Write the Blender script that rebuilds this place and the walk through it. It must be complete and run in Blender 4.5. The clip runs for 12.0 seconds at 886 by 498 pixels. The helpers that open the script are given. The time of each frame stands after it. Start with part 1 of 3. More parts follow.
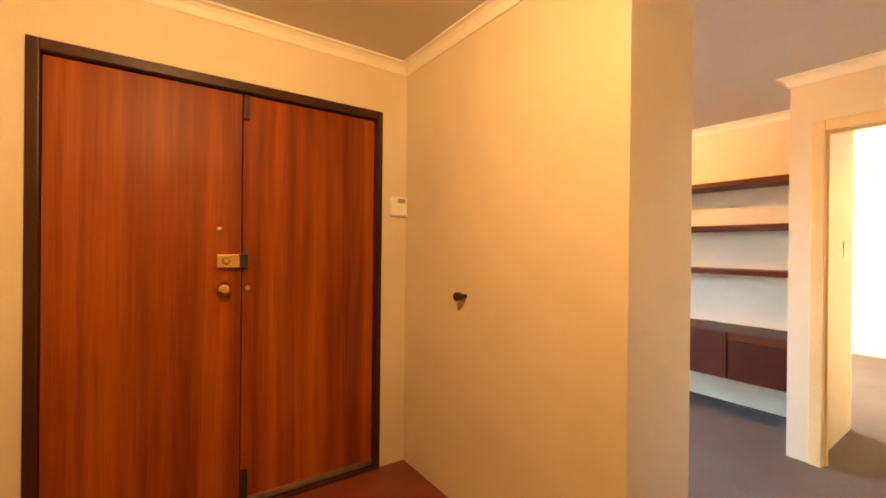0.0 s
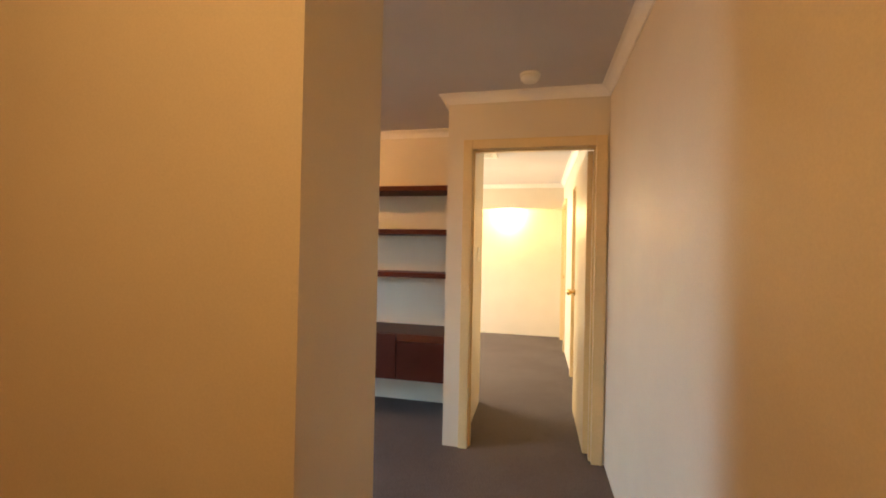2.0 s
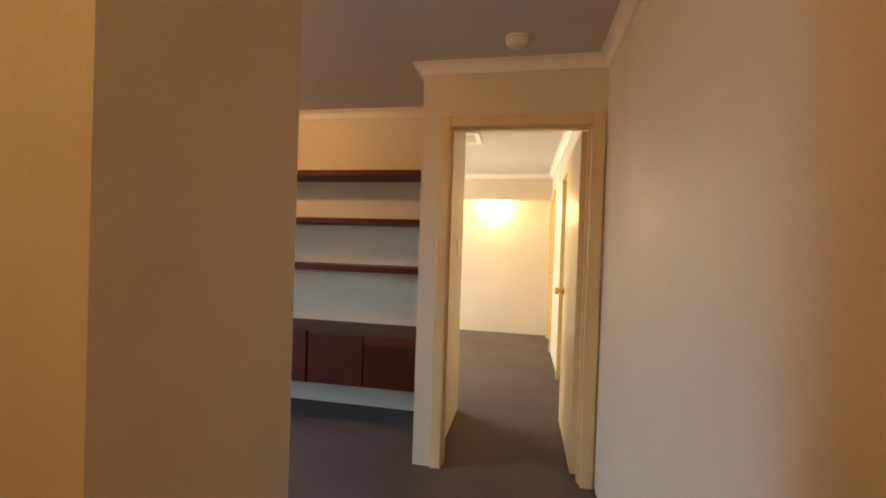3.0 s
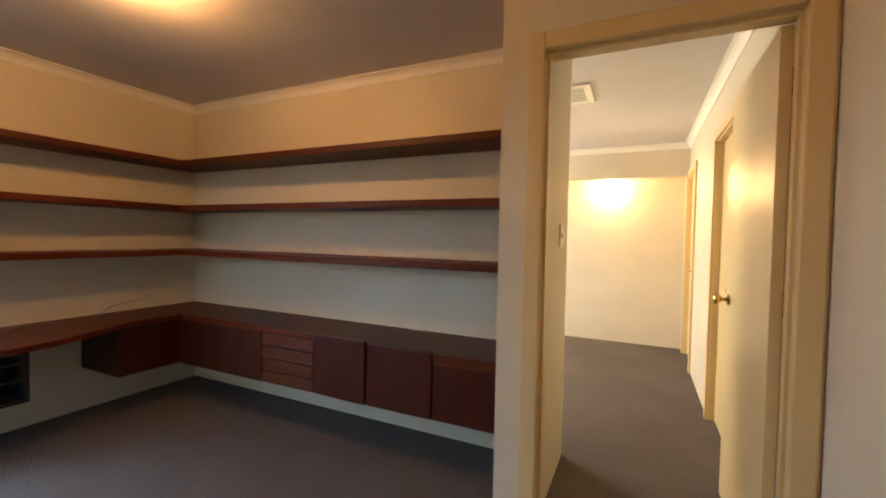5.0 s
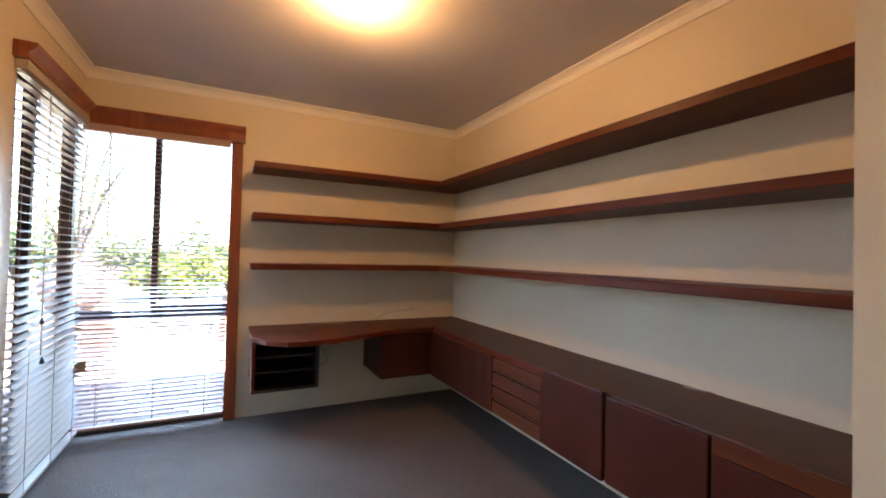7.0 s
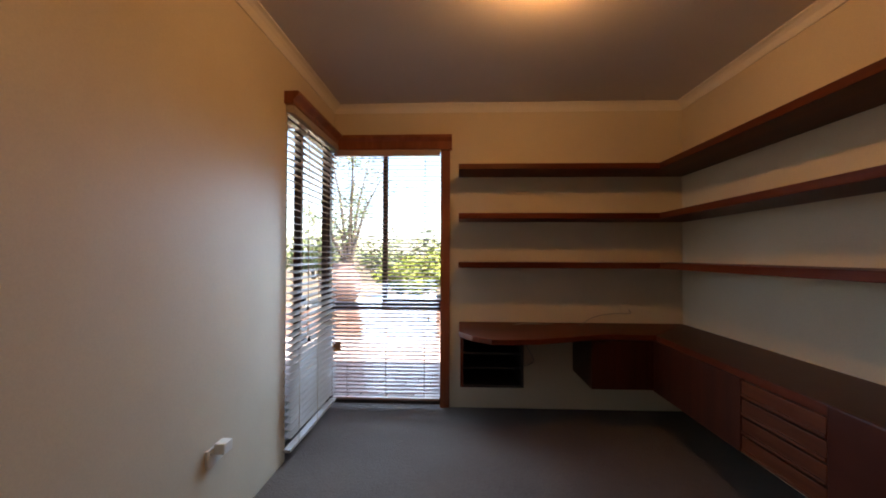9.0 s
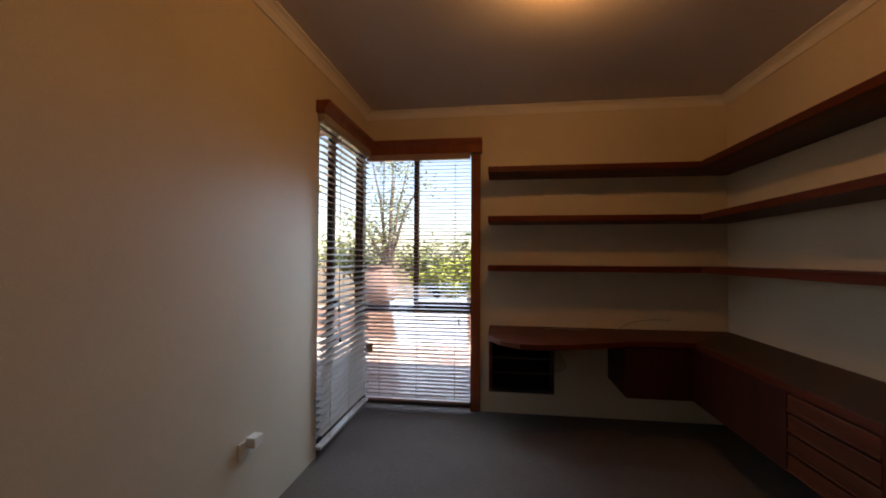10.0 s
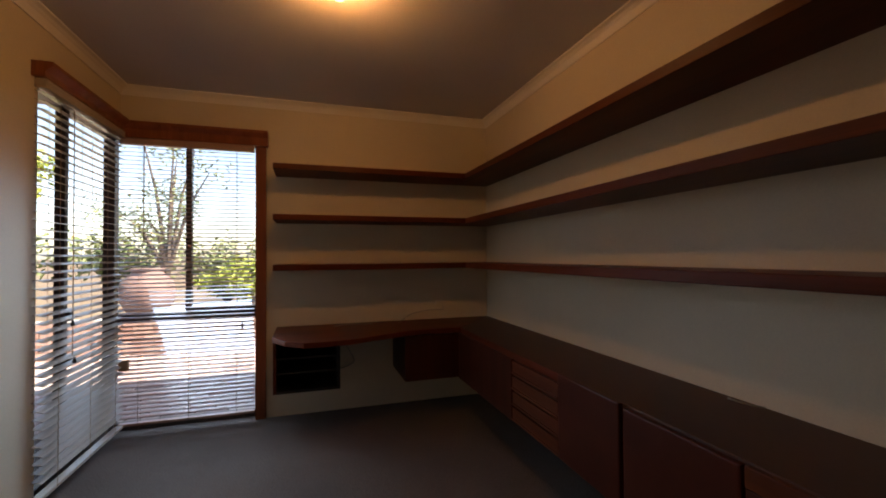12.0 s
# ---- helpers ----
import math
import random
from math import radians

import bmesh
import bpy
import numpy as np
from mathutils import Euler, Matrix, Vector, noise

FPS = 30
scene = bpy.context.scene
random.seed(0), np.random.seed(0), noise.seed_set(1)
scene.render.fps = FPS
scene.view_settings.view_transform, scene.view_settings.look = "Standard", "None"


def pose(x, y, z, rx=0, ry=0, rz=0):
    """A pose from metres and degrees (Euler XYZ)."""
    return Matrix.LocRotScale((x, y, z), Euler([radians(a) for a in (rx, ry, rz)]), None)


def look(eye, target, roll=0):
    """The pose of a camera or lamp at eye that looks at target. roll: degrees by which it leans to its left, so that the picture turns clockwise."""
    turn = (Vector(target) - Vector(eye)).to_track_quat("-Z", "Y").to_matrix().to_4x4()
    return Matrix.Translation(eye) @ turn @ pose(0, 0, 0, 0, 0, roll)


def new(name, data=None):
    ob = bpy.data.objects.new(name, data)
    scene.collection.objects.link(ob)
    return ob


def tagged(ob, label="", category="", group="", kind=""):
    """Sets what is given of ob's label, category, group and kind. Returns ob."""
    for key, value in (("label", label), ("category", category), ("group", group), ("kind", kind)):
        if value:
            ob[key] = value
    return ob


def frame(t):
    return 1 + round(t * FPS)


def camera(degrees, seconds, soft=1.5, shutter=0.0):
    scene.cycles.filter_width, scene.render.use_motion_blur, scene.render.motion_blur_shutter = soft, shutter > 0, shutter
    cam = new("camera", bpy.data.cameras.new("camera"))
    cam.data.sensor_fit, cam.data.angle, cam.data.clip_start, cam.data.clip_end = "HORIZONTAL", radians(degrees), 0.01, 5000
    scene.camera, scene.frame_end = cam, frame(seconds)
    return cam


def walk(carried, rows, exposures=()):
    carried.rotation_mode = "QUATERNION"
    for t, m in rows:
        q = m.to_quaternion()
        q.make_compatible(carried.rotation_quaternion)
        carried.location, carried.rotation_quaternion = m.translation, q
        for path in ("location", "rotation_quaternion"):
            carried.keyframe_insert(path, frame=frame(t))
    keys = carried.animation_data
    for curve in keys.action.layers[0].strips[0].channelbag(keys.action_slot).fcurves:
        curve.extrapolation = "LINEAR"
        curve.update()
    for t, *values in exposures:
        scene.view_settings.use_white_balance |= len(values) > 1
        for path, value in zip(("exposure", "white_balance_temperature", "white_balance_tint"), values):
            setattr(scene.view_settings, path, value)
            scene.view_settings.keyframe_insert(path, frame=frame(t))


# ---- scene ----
cam = camera(93.6, 12.0, soft=1.9)
PATH = [
    (0, (-0.138, -3.343, 1.305), (-1.773, -2.19, 1.302), 0.6),
    (0.5, (-0.248, -3.231, 1.309), (-1.639, -1.795, 1.304), 0.9),
    (1, (-0.35, -3.13, 1.322), (-1.325, -1.383, 1.34), 1.0),
    (1.5, (-0.402, -3.025, 1.33), (-1.081, -1.143, 1.307), 0.9),
    (2, (-0.433, -2.82, 1.338), (-0.869, -0.868, 1.35), 1.2),
    (2.5, (-0.415, -2.644, 1.343), (-0.77, -0.675, 1.323), 1.9),
    (4.5, (-0.485, -1.814, 1.311), (-1.164, 0.067, 1.31), 1.7),
    (5, (-0.51, -1.652, 1.303), (-1.367, 0.154, 1.245), 1.1),
    (5.5, (-0.551, -1.46, 1.279), (-1.623, 0.228, 1.271), 0.7),
    (6, (-0.617, -1.336, 1.276), (-1.849, 0.238, 1.229), 0.3),
    (6.5, (-0.667, -1.222, 1.259), (-2.203, 0.059, 1.25), 0.7),
    (7, (-0.675, -1.08, 1.24), (-2.462, -0.182, 1.276), 1.4),
    (7.5, (-0.71, -1.04, 1.22), (-2.603, -0.396, 1.249), 0.5),
    (9.5, (-0.817, -0.914, 1.204), (-2.803, -1.145, 1.244), 0.4),
    (10, (-0.811, -0.873, 1.206), (-2.791, -1.151, 1.252), 0.3),
    (10.5, (-0.778, -0.863, 1.2), (-2.769, -1.049, 1.257), 0.3),
    (11, (-0.765, -0.828, 1.209), (-2.764, -0.792, 1.258), -0.1),
    (11.5, (-0.749, -0.75, 1.21), (-2.723, -0.429, 1.254), -0.0),
    (12, (-0.713, -0.716, 1.21), (-2.619, -0.111, 1.246), -0.4),
]
walk(cam, [(t, look(e, g, r)) for t, e, g, r in PATH],
     exposures=[(0.0, 5.85, 6600, 12), (1.0, 5.5, 6600, 10), (2.5, 4.3, 6300, 10), (4.3, 4.1, 6200, 8), (5.5, 4.15, 6200, 8), (6.5, 4.55, 5900, 10), (7.7, 4.15, 5900, 12),
                (9.3, 2.95, 7000, 18), (10.5, 2.35, 7400, 20), (12.0, 2.6, 7300, 20)])

# ---- world, sun and lamps ----
world = bpy.data.worlds.new("sky")
scene.world = world
world.use_nodes = True
wn = world.node_tree
sky = wn.nodes.new("ShaderNodeTexSky")
sky.sky_type = "NISHITA"
sky.sun_disc = False
sky.sun_elevation = radians(48)
sky.sun_rotation = radians(25)
wn.links.new(sky.outputs[0], wn.nodes["Background"].inputs[0])
wn.nodes["Background"].inputs[1].default_value = 0.064


def lamp(name, kind, power, colour, m, size=0.1, size_y=None):
    data = bpy.data.lights.new(name, kind)
    data.energy, data.color = power, colour
    if kind == "SUN":
        data.angle = radians(0.5)
    elif kind == "AREA":
        data.shape, data.size, data.size_y = "RECTANGLE", size, size_y or size
    else:
        data.shadow_soft_size = size
    ob = new(name, data)
    ob.matrix_world = m
    return ob


lamp("sun", "SUN", 3.0, (1.0, 0.95, 0.87), look((3.0, 6.0, 9.0), (0, 0, 0)))
lamp("study_bulb_light", "POINT", 2.2, (1.0, 0.48, 0.14), pose(-2.53, -0.6, 2.338), 0.028)
lamp("entrance_lamp_light", "POINT", 1.6, (1.0, 0.53, 0.165), pose(-0.75, -3.28, 2.24), 0.12)
lamp("hall_lamp_light", "POINT", 2.4, (1.0, 0.62, 0.26), pose(-0.88, 4.0, 1.97), 0.045)
# Added fill for the hall, from an unseen side room on its left.
lamp("living_window_light", "AREA", 9.5, (1.0, 0.87, 0.68), look((-4.05, 2.6, 1.5), (-0.4, 2.6, 0.0)), 2.0, 1.3)
west = lamp("west_window_light", "AREA", 2.3, (0.46, 0.72, 1.0), look((-4.06, -1.47, 1.05), (-2.5, -1.38, -0.4)), 0.65, 1.8)
south = lamp("south_window_light", "AREA", 0.07, (0.5, 0.75, 1.0), look((-3.66, -1.91, 1.05), (-3.5, -1.3, 0.0)), 0.85, 1.8)
for ob in (west, south):
    ob.data.spread = radians(122)

# ---- materials ----


def nodes_of(name, rough=0.6, metal=0.0, spec=0.5):
    m = bpy.data.materials.new(name)
    m.use_nodes = True
    nt = m.node_tree
    b = nt.nodes["Principled BSDF"]
    b.inputs["Roughness"].default_value = rough
    b.inputs["Metallic"].default_value = metal
    b.inputs["Specular IOR Level"].default_value = spec
    return m, nt, b


def coords(nt, scale):
    tc = nt.nodes.new("ShaderNodeTexCoord")
    mp = nt.nodes.new("ShaderNodeMapping")
    mp.inputs["Scale"].default_value = scale
    nt.links.new(tc.outputs["Object"], mp.inputs[0])
    return mp.outputs[0]


def noise_tex(nt, vec, scale, detail=4.0, rough=0.55, dist=0.0):
    n = nt.nodes.new("ShaderNodeTexNoise")
    n.inputs["Scale"].default_value, n.inputs["Detail"].default_value = scale, detail
    n.inputs["Roughness"].default_value, n.inputs["Distortion"].default_value = rough, dist
    nt.links.new(vec, n.inputs["Vector"])
    return n.outputs["Fac"]


def ramp(nt, fac, stops):
    r = nt.nodes.new("ShaderNodeValToRGB")
    e = r.color_ramp.elements
    while len(e) < len(stops):
        e.new(0.5)
    for el, (p, c) in zip(e, stops):
        el.position, el.color = p, (*c, 1)
    nt.links.new(fac, r.inputs[0])
    return r.outputs[0]


def mix(nt, fac, a, b, mode="MULTIPLY"):
    x = nt.nodes.new("ShaderNodeMix")
    x.data_type, x.blend_type = "RGBA", mode
    x.inputs[0].default_value = fac
    nt.links.new(a, x.inputs[6])
    nt.links.new(b, x.inputs[7])
    return x.outputs[2]


def bump(nt, b, fac, strength, dist):
    n = nt.nodes.new("ShaderNodeBump")
    n.inputs["Strength"].default_value, n.inputs["Distance"].default_value = strength, dist
    nt.links.new(fac, n.inputs["Height"])
    nt.links.new(n.outputs[0], b.inputs["Normal"])


def mottled(name, a, c, scale=3.0, rough=0.6, fine=120.0, strength=0.15, dist=0.002, metal=0.0, spec=0.5, lo=0.35, hi=0.65):
    """Paint, plaster, stone, metal: two colours at a large scale, a grain and fine relief."""
    m, nt, b = nodes_of(name, rough, metal, spec)
    v = coords(nt, (1, 1, 1))
    big = ramp(nt, noise_tex(nt, v, scale, 5), [(lo, a), (hi, c)])
    f = noise_tex(nt, v, fine, 3)
    grain = ramp(nt, f, [(0.3, (0.88, 0.88, 0.88)), (0.7, (1, 1, 1))])
    nt.links.new(mix(nt, 0.6, big, grain), b.inputs["Base Color"])
    bump(nt, b, f, strength, dist)
    return m


def timber(name, dark, mid, light, axis, rough=0.45, band=9.0, spec=0.3):
    """Veneer or board with the grain along one axis."""
    m, nt, b = nodes_of(name, rough, 0.0, spec)
    s, w = [1.0, 1.0, 1.0], [1.0, 1.0, 1.0]
    s[axis], w[axis] = 0.035, 0.02
    v = coords(nt, s)
    base = ramp(nt, noise_tex(nt, v, band, 4, 0.6, 0.3), [(0.3, dark), (0.5, mid), (0.7, light)])
    fib = noise_tex(nt, coords(nt, w), 160, 4, 0.7)
    fine = ramp(nt, fib, [(0.3, (0.7, 0.66, 0.62)), (0.62, (1, 1, 1))])
    stain = ramp(nt, noise_tex(nt, coords(nt, (1, 1, 1)), 1.6, 3), [(0.3, (0.8, 0.78, 0.76)), (0.7, (1, 1, 1))])
    nt.links.new(mix(nt, 0.8, mix(nt, 0.75, base, fine), stain), b.inputs["Base Color"])
    bump(nt, b, fib, 0.08, 0.001)
    return m


def carpet_mat():
    m, nt, b = nodes_of("carpet", 0.95, 0, 0.1)
    v = coords(nt, (1, 1, 1))
    big = ramp(nt, noise_tex(nt, v, 1.4, 4), [(0.3, (0.115, 0.09, 0.078)), (0.7, (0.155, 0.124, 0.108))])
    loops = nt.nodes.new("ShaderNodeTexVoronoi")
    loops.inputs["Scale"].default_value = 190
    nt.links.new(coords(nt, (1, 0.55, 1)), loops.inputs["Vector"])
    spot = ramp(nt, loops.outputs["Distance"], [(0.0, (1.1, 1.1, 1.08)), (0.6, (0.72, 0.72, 0.72))])
    nt.links.new(mix(nt, 0.8, big, spot), b.inputs["Base Color"])
    b.inputs["Sheen Weight"].default_value = 0.04
    bump(nt, b, loops.outputs["Distance"], 0.7, -0.006)
    return m


def glow(name, colour, strength):
    m, nt, b = nodes_of(name, 0.4)
    b.inputs["Base Color"].default_value = (0.9, 0.88, 0.82, 1)
    b.inputs["Emission Color"].default_value = (*colour, 1)
    b.inputs["Emission Strength"].default_value = strength
    return m


def leaf_mat(name, a, c):
    m, nt, b = nodes_of(name, 0.55)
    g = nt.nodes.new("ShaderNodeNewGeometry")
    nt.links.new(ramp(nt, g.outputs["Random Per Island"], [(0.0, a), (1.0, c)]), b.inputs["Base Color"])
    b.inputs["Subsurface Weight"].default_value = 0.0
    return m


def piece_mat(name, a, c, mid):
    m, nt, b = nodes_of(name, 0.85)
    g = nt.nodes.new("ShaderNodeNewGeometry")
    col = ramp(nt, g.outputs["Random Per Island"], [(0.0, a), (0.5, mid), (1.0, c)])
    f = noise_tex(nt, coords(nt, (1, 1, 1)), 40, 4)
    nt.links.new(mix(nt, 0.7, col, ramp(nt, f, [(0.3, (0.7, 0.7, 0.7)), (0.7, (1, 1, 1))])), b.inputs["Base Color"])
    bump(nt, b, f, 0.4, 0.004)
    return m


CREAM = mottled("cream_wall_paint", (0.63, 0.55, 0.42), (0.68, 0.6, 0.46), 1.6, 0.52, 180, 0.12, 0.0015)
CEIL = mottled("ceiling_paint", (0.6, 0.57, 0.56), (0.65, 0.62, 0.61), 1.2, 0.8, 140, 0.12, 0.0015)
TRIM = mottled("cream_gloss_paint", (0.66, 0.49, 0.24), (0.71, 0.54, 0.28), 2.5, 0.3, 60, 0.06, 0.001)
CORNICE = mottled("cornice_paint", (0.8, 0.76, 0.68), (0.84, 0.8, 0.73), 2.0, 0.6, 160, 0.06, 0.001)
WHITE = mottled("white_plastic", (0.78, 0.76, 0.7), (0.83, 0.81, 0.75), 4, 0.35, 200, 0.02, 0.0005)
CARPET = carpet_mat()
RED_FLOOR = mottled("red_brown_vinyl", (0.17, 0.035, 0.016), (0.23, 0.052, 0.024), 4.0, 0.45, 90, 0.1, 0.001)
DOOR_WOOD = timber("front_door_veneer", (0.13, 0.021, 0.004), (0.28, 0.06, 0.008), (0.47, 0.125, 0.016), 2, 0.42, 6, 0.16)
FRAME_WOOD = timber("dark_frame_timber", (0.03, 0.008, 0.004), (0.05, 0.014, 0.007), (0.075, 0.02, 0.009), 2, 0.35)
SHELF_X = timber("shelf_timber_lengthwise", (0.06, 0.01, 0.003), (0.1, 0.018, 0.0045), (0.16, 0.032, 0.008), 0, 0.45, 9.0, 0.18)
SHELF_Y = timber("shelf_timber_crosswise", (0.06, 0.01, 0.003), (0.1, 0.018, 0.0045), (0.16, 0.032, 0.008), 1, 0.45, 9.0, 0.18)
CAB_Z = timber("cabinet_veneer", (0.036, 0.008, 0.0035), (0.052, 0.0115, 0.0045), (0.072, 0.017, 0.007), 2, 0.42, 14, 0.2)
CAB_X = timber("drawer_veneer", (0.07, 0.017, 0.006), (0.105, 0.026, 0.008), (0.15, 0.04, 0.012), 0, 0.42, 14, 0.2)
BLIND_WOOD = timber("blind_timber", (0.19, 0.05, 0.022), (0.27, 0.08, 0.034), (0.34, 0.11, 0.05), 2, 0.36)
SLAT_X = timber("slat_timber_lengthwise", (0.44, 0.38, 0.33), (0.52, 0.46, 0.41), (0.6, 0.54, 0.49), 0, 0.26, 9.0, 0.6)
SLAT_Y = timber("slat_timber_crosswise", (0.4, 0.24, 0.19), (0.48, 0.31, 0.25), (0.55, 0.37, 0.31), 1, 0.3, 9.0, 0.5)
PANEL = mottled("smooth_cabinet_door", (0.052, 0.011, 0.0055), (0.072, 0.0155, 0.0075), 3.0, 0.4, 70, 0.05, 0.0006, 0.0, 0.18)
WORKTOP = mottled("worktop_laminate", (0.06, 0.03, 0.021), (0.08, 0.04, 0.028), 2.2, 0.5, 90, 0.05, 0.0006, 0.0, 0.25)
# Near-black base colour carries the shade inside the cubby.
SHADE_IN = mottled("shaded_cubby_inside", (0.008, 0.004, 0.003), (0.012, 0.006, 0.004), 4, 0.7)
BRONZE = mottled("bronze_window_frame", (0.05, 0.035, 0.03), (0.075, 0.05, 0.042), 4, 0.4, 150, 0.05, 0.001, 0.4)
BRASS = mottled("brass", (0.75, 0.5, 0.17), (0.85, 0.6, 0.24), 20, 0.24, 200, 0.05, 0.0005, 1.0)
STEEL = mottled("aluminium_strip", (0.45, 0.42, 0.38), (0.55, 0.52, 0.47), 20, 0.35, 200, 0.05, 0.0005, 1.0)
BLACK = mottled("black_plastic", (0.012, 0.011, 0.011), (0.02, 0.018, 0.018), 10, 0.4)
GREY_CABLE = mottled("grey_cable", (0.25, 0.23, 0.2), (0.32, 0.3, 0.27), 10, 0.5)
CORD = mottled("tan_cord", (0.3, 0.18, 0.1), (0.36, 0.22, 0.13), 30, 0.8)
ROOF = mottled("roof_sheet", (0.2, 0.12, 0.1), (0.25, 0.15, 0.12), 3, 0.7)
SOIL = mottled("garden_soil", (0.1, 0.07, 0.045), (0.2, 0.15, 0.09), 2.5, 0.95, 30, 0.6, 0.02)
TERRA = mottled("terracotta", (0.2, 0.13, 0.11), (0.27, 0.18, 0.155), 5, 0.8, 60, 0.3, 0.003)
BARK = mottled("bark", (0.12, 0.09, 0.07), (0.2, 0.16, 0.12), 8, 0.95, 40, 0.6, 0.01)
BRICK = piece_mat("brick", (0.34, 0.2, 0.16), (0.52, 0.38, 0.32), (0.43, 0.29, 0.23))
PAVER = piece_mat("paver", (0.32, 0.21, 0.18), (0.62, 0.52, 0.46), (0.5, 0.38, 0.33))
MORTAR = mottled("mortar", (0.4, 0.37, 0.33), (0.48, 0.45, 0.4), 6, 0.9)
LEAF_A = leaf_mat("leaf_green", (0.09, 0.13, 0.04), (0.22, 0.24, 0.1))
LEAF_B = leaf_mat("leaf_lime", (0.17, 0.22, 0.025), (0.33, 0.36, 0.06))
BULB = glow("bulb_glow", (1.0, 0.72, 0.42), 0.9)
OPAL = glow("opal_glow", (1.0, 0.72, 0.42), 0.2)


def glass_mat():
    m, nt, b = nodes_of("window_glass", 0.02)
    b.inputs["Base Color"].default_value = (0.96, 0.98, 0.97, 1)
    b.inputs["Transmission Weight"].default_value = 1.0
    b.inputs["IOR"].default_value = 1.02
    return m


GLASS = glass_mat()

# ---- mesh helpers ----


def box(bm, x0, x1, y0, y1, z0, z1, bevel=0.0):
    r = bmesh.ops.create_cube(bm, size=1.0)
    vs = r["verts"]
    for v in vs:
        v.co = Vector(((x0 + x1) / 2 + v.co.x * (x1 - x0), (y0 + y1) / 2 + v.co.y * (y1 - y0), (z0 + z1) / 2 + v.co.z * (z1 - z0)))
    if bevel:
        es = list({e for v in vs for e in v.link_edges})
        bmesh.ops.bevel(bm, geom=es, offset=bevel, segments=2, affect="EDGES", profile=0.6)
    return bm


def boxes(*args, bevel=0.0):
    bm = bmesh.new()
    for a in args:
        box(bm, *a, bevel=bevel)
    return bm


def prism(pts, z0, z1, bevel=0.0):
    """A plate with the given outline in plan."""
    bm = bmesh.new()
    lo = [bm.verts.new((x, y, z0)) for x, y in pts]
    f = bm.faces.new(lo)
    g = bmesh.ops.extrude_face_region(bm, geom=[f])["geom"]
    for v in g:
        if isinstance(v, bmesh.types.BMVert):
            v.co.z = z1
    bmesh.ops.recalc_face_normals(bm, faces=bm.faces)
    if bevel:
        bmesh.ops.bevel(bm, geom=[e for e in bm.edges if abs(e.verts[0].co.z - e.verts[1].co.z) < 1e-5],
                        offset=bevel, segments=2, affect="EDGES", profile=0.6)
    return bm


def lathe(profile, at, axis="z", n=24):
    """Turns (radius, height) pairs round an axis through at."""
    bm = bmesh.new()
    rings = []
    for r, h in profile:
        ring = []
        for i in range(n):
            a = 2 * math.pi * i / n
            p = Vector((r * math.cos(a), r * math.sin(a), h))
            if axis == "x":
                p = Vector((p.z, p.x, p.y))
            elif axis == "y":
                p = Vector((p.x, p.z, -p.y))
            ring.append(bm.verts.new(p + Vector(at)))
        rings.append(ring)
    for a, b in zip(rings, rings[1:]):
        for i in range(n):
            bm.faces.new((a[i], a[(i + 1) % n], b[(i + 1) % n], b[i]))
    bm.faces.new(rings[0][::-1])
    bm.faces.new(rings[-1])
    bmesh.ops.recalc_face_normals(bm, faces=bm.faces)
    for f in bm.faces:
        f.smooth = len(f.verts) == 4
    return bm


def sweep(profile, path, closed=False):
    """Carries a profile of (out, z) along a plan path; out is to the left of the way."""
    bm = bmesh.new()
    n = len(path)
    rings = []
    for i, p in enumerate(path):
        p = Vector(p)
        a = Vector(path[i - 1]) if i or closed else None
        b = Vector(path[(i + 1) % n]) if i < n - 1 or closed else None
        d1 = (p - a).normalized() if a is not None else (b - p).normalized()
        d2 = (b - p).normalized() if b is not None else d1
        n1, n2 = Vector((-d1.y, d1.x)), Vector((-d2.y, d2.x))
        m = (n1 + n2).normalized()
        m = m / max(0.3, m.dot(n1))
        rings.append([bm.verts.new((p.x + m.x * o, p.y + m.y * o, z)) for o, z in profile])
    k = len(profile)
    for i in range(n if closed else n - 1):
        a, b = rings[i], rings[(i + 1) % n]
        for j in range(k):
            bm.faces.new((a[j], a[(j + 1) % k], b[(j + 1) % k], b[j]))
    if not closed:
        bm.faces.new(rings[0])
        bm.faces.new(rings[-1][::-1])
    bmesh.ops.recalc_face_normals(bm, faces=bm.faces)
    return bm


def tube(pts, r, n=6):
    """A round cord through the points."""
    bm = bmesh.new()
    rings = []
    for i, p in enumerate(pts):
        d = (Vector(pts[min(i + 1, len(pts) - 1)]) - Vector(pts[max(i - 1, 0)])).normalized()
        q = d.to_track_quat("Z", "Y")
        rings.append([bm.verts.new(Vector(p) + q @ Vector((r * math.cos(2 * math.pi * k / n), r * math.sin(2 * math.pi * k / n), 0))) for k in range(n)])
    for a, b in zip(rings, rings[1:]):
        for i in range(n):
            bm.faces.new((a[i], a[(i + 1) % n], b[(i + 1) % n], b[i])).smooth = True
    bm.faces.new(rings[0][::-1])
    bm.faces.new(rings[-1])
    return bm


def mesh_ob(name, bm, mat):
    me = bpy.data.meshes.new(name)
    bm.to_mesh(me)
    bm.free()
    me.materials.append(mat)
    return new(name, me)


def part(name, bm, mat, parent, label=""):
    ob = mesh_ob(name, bm, mat)
    ob.parent = parent
    if parent.type == "EMPTY":
        ob.matrix_parent_inverse = Matrix.Translation(-parent.location)
    return tagged(ob, label)


def thing(name, at, label, category, group="", kind=""):
    e = new(name)
    e.location = at
    e.empty_display_size = 0.05
    return tagged(e, label, category, group, kind)


def solid(name, bm, mat, label, category, kind="structure", group=""):
    return tagged(mesh_ob(name, bm, mat), label, category, group, kind)


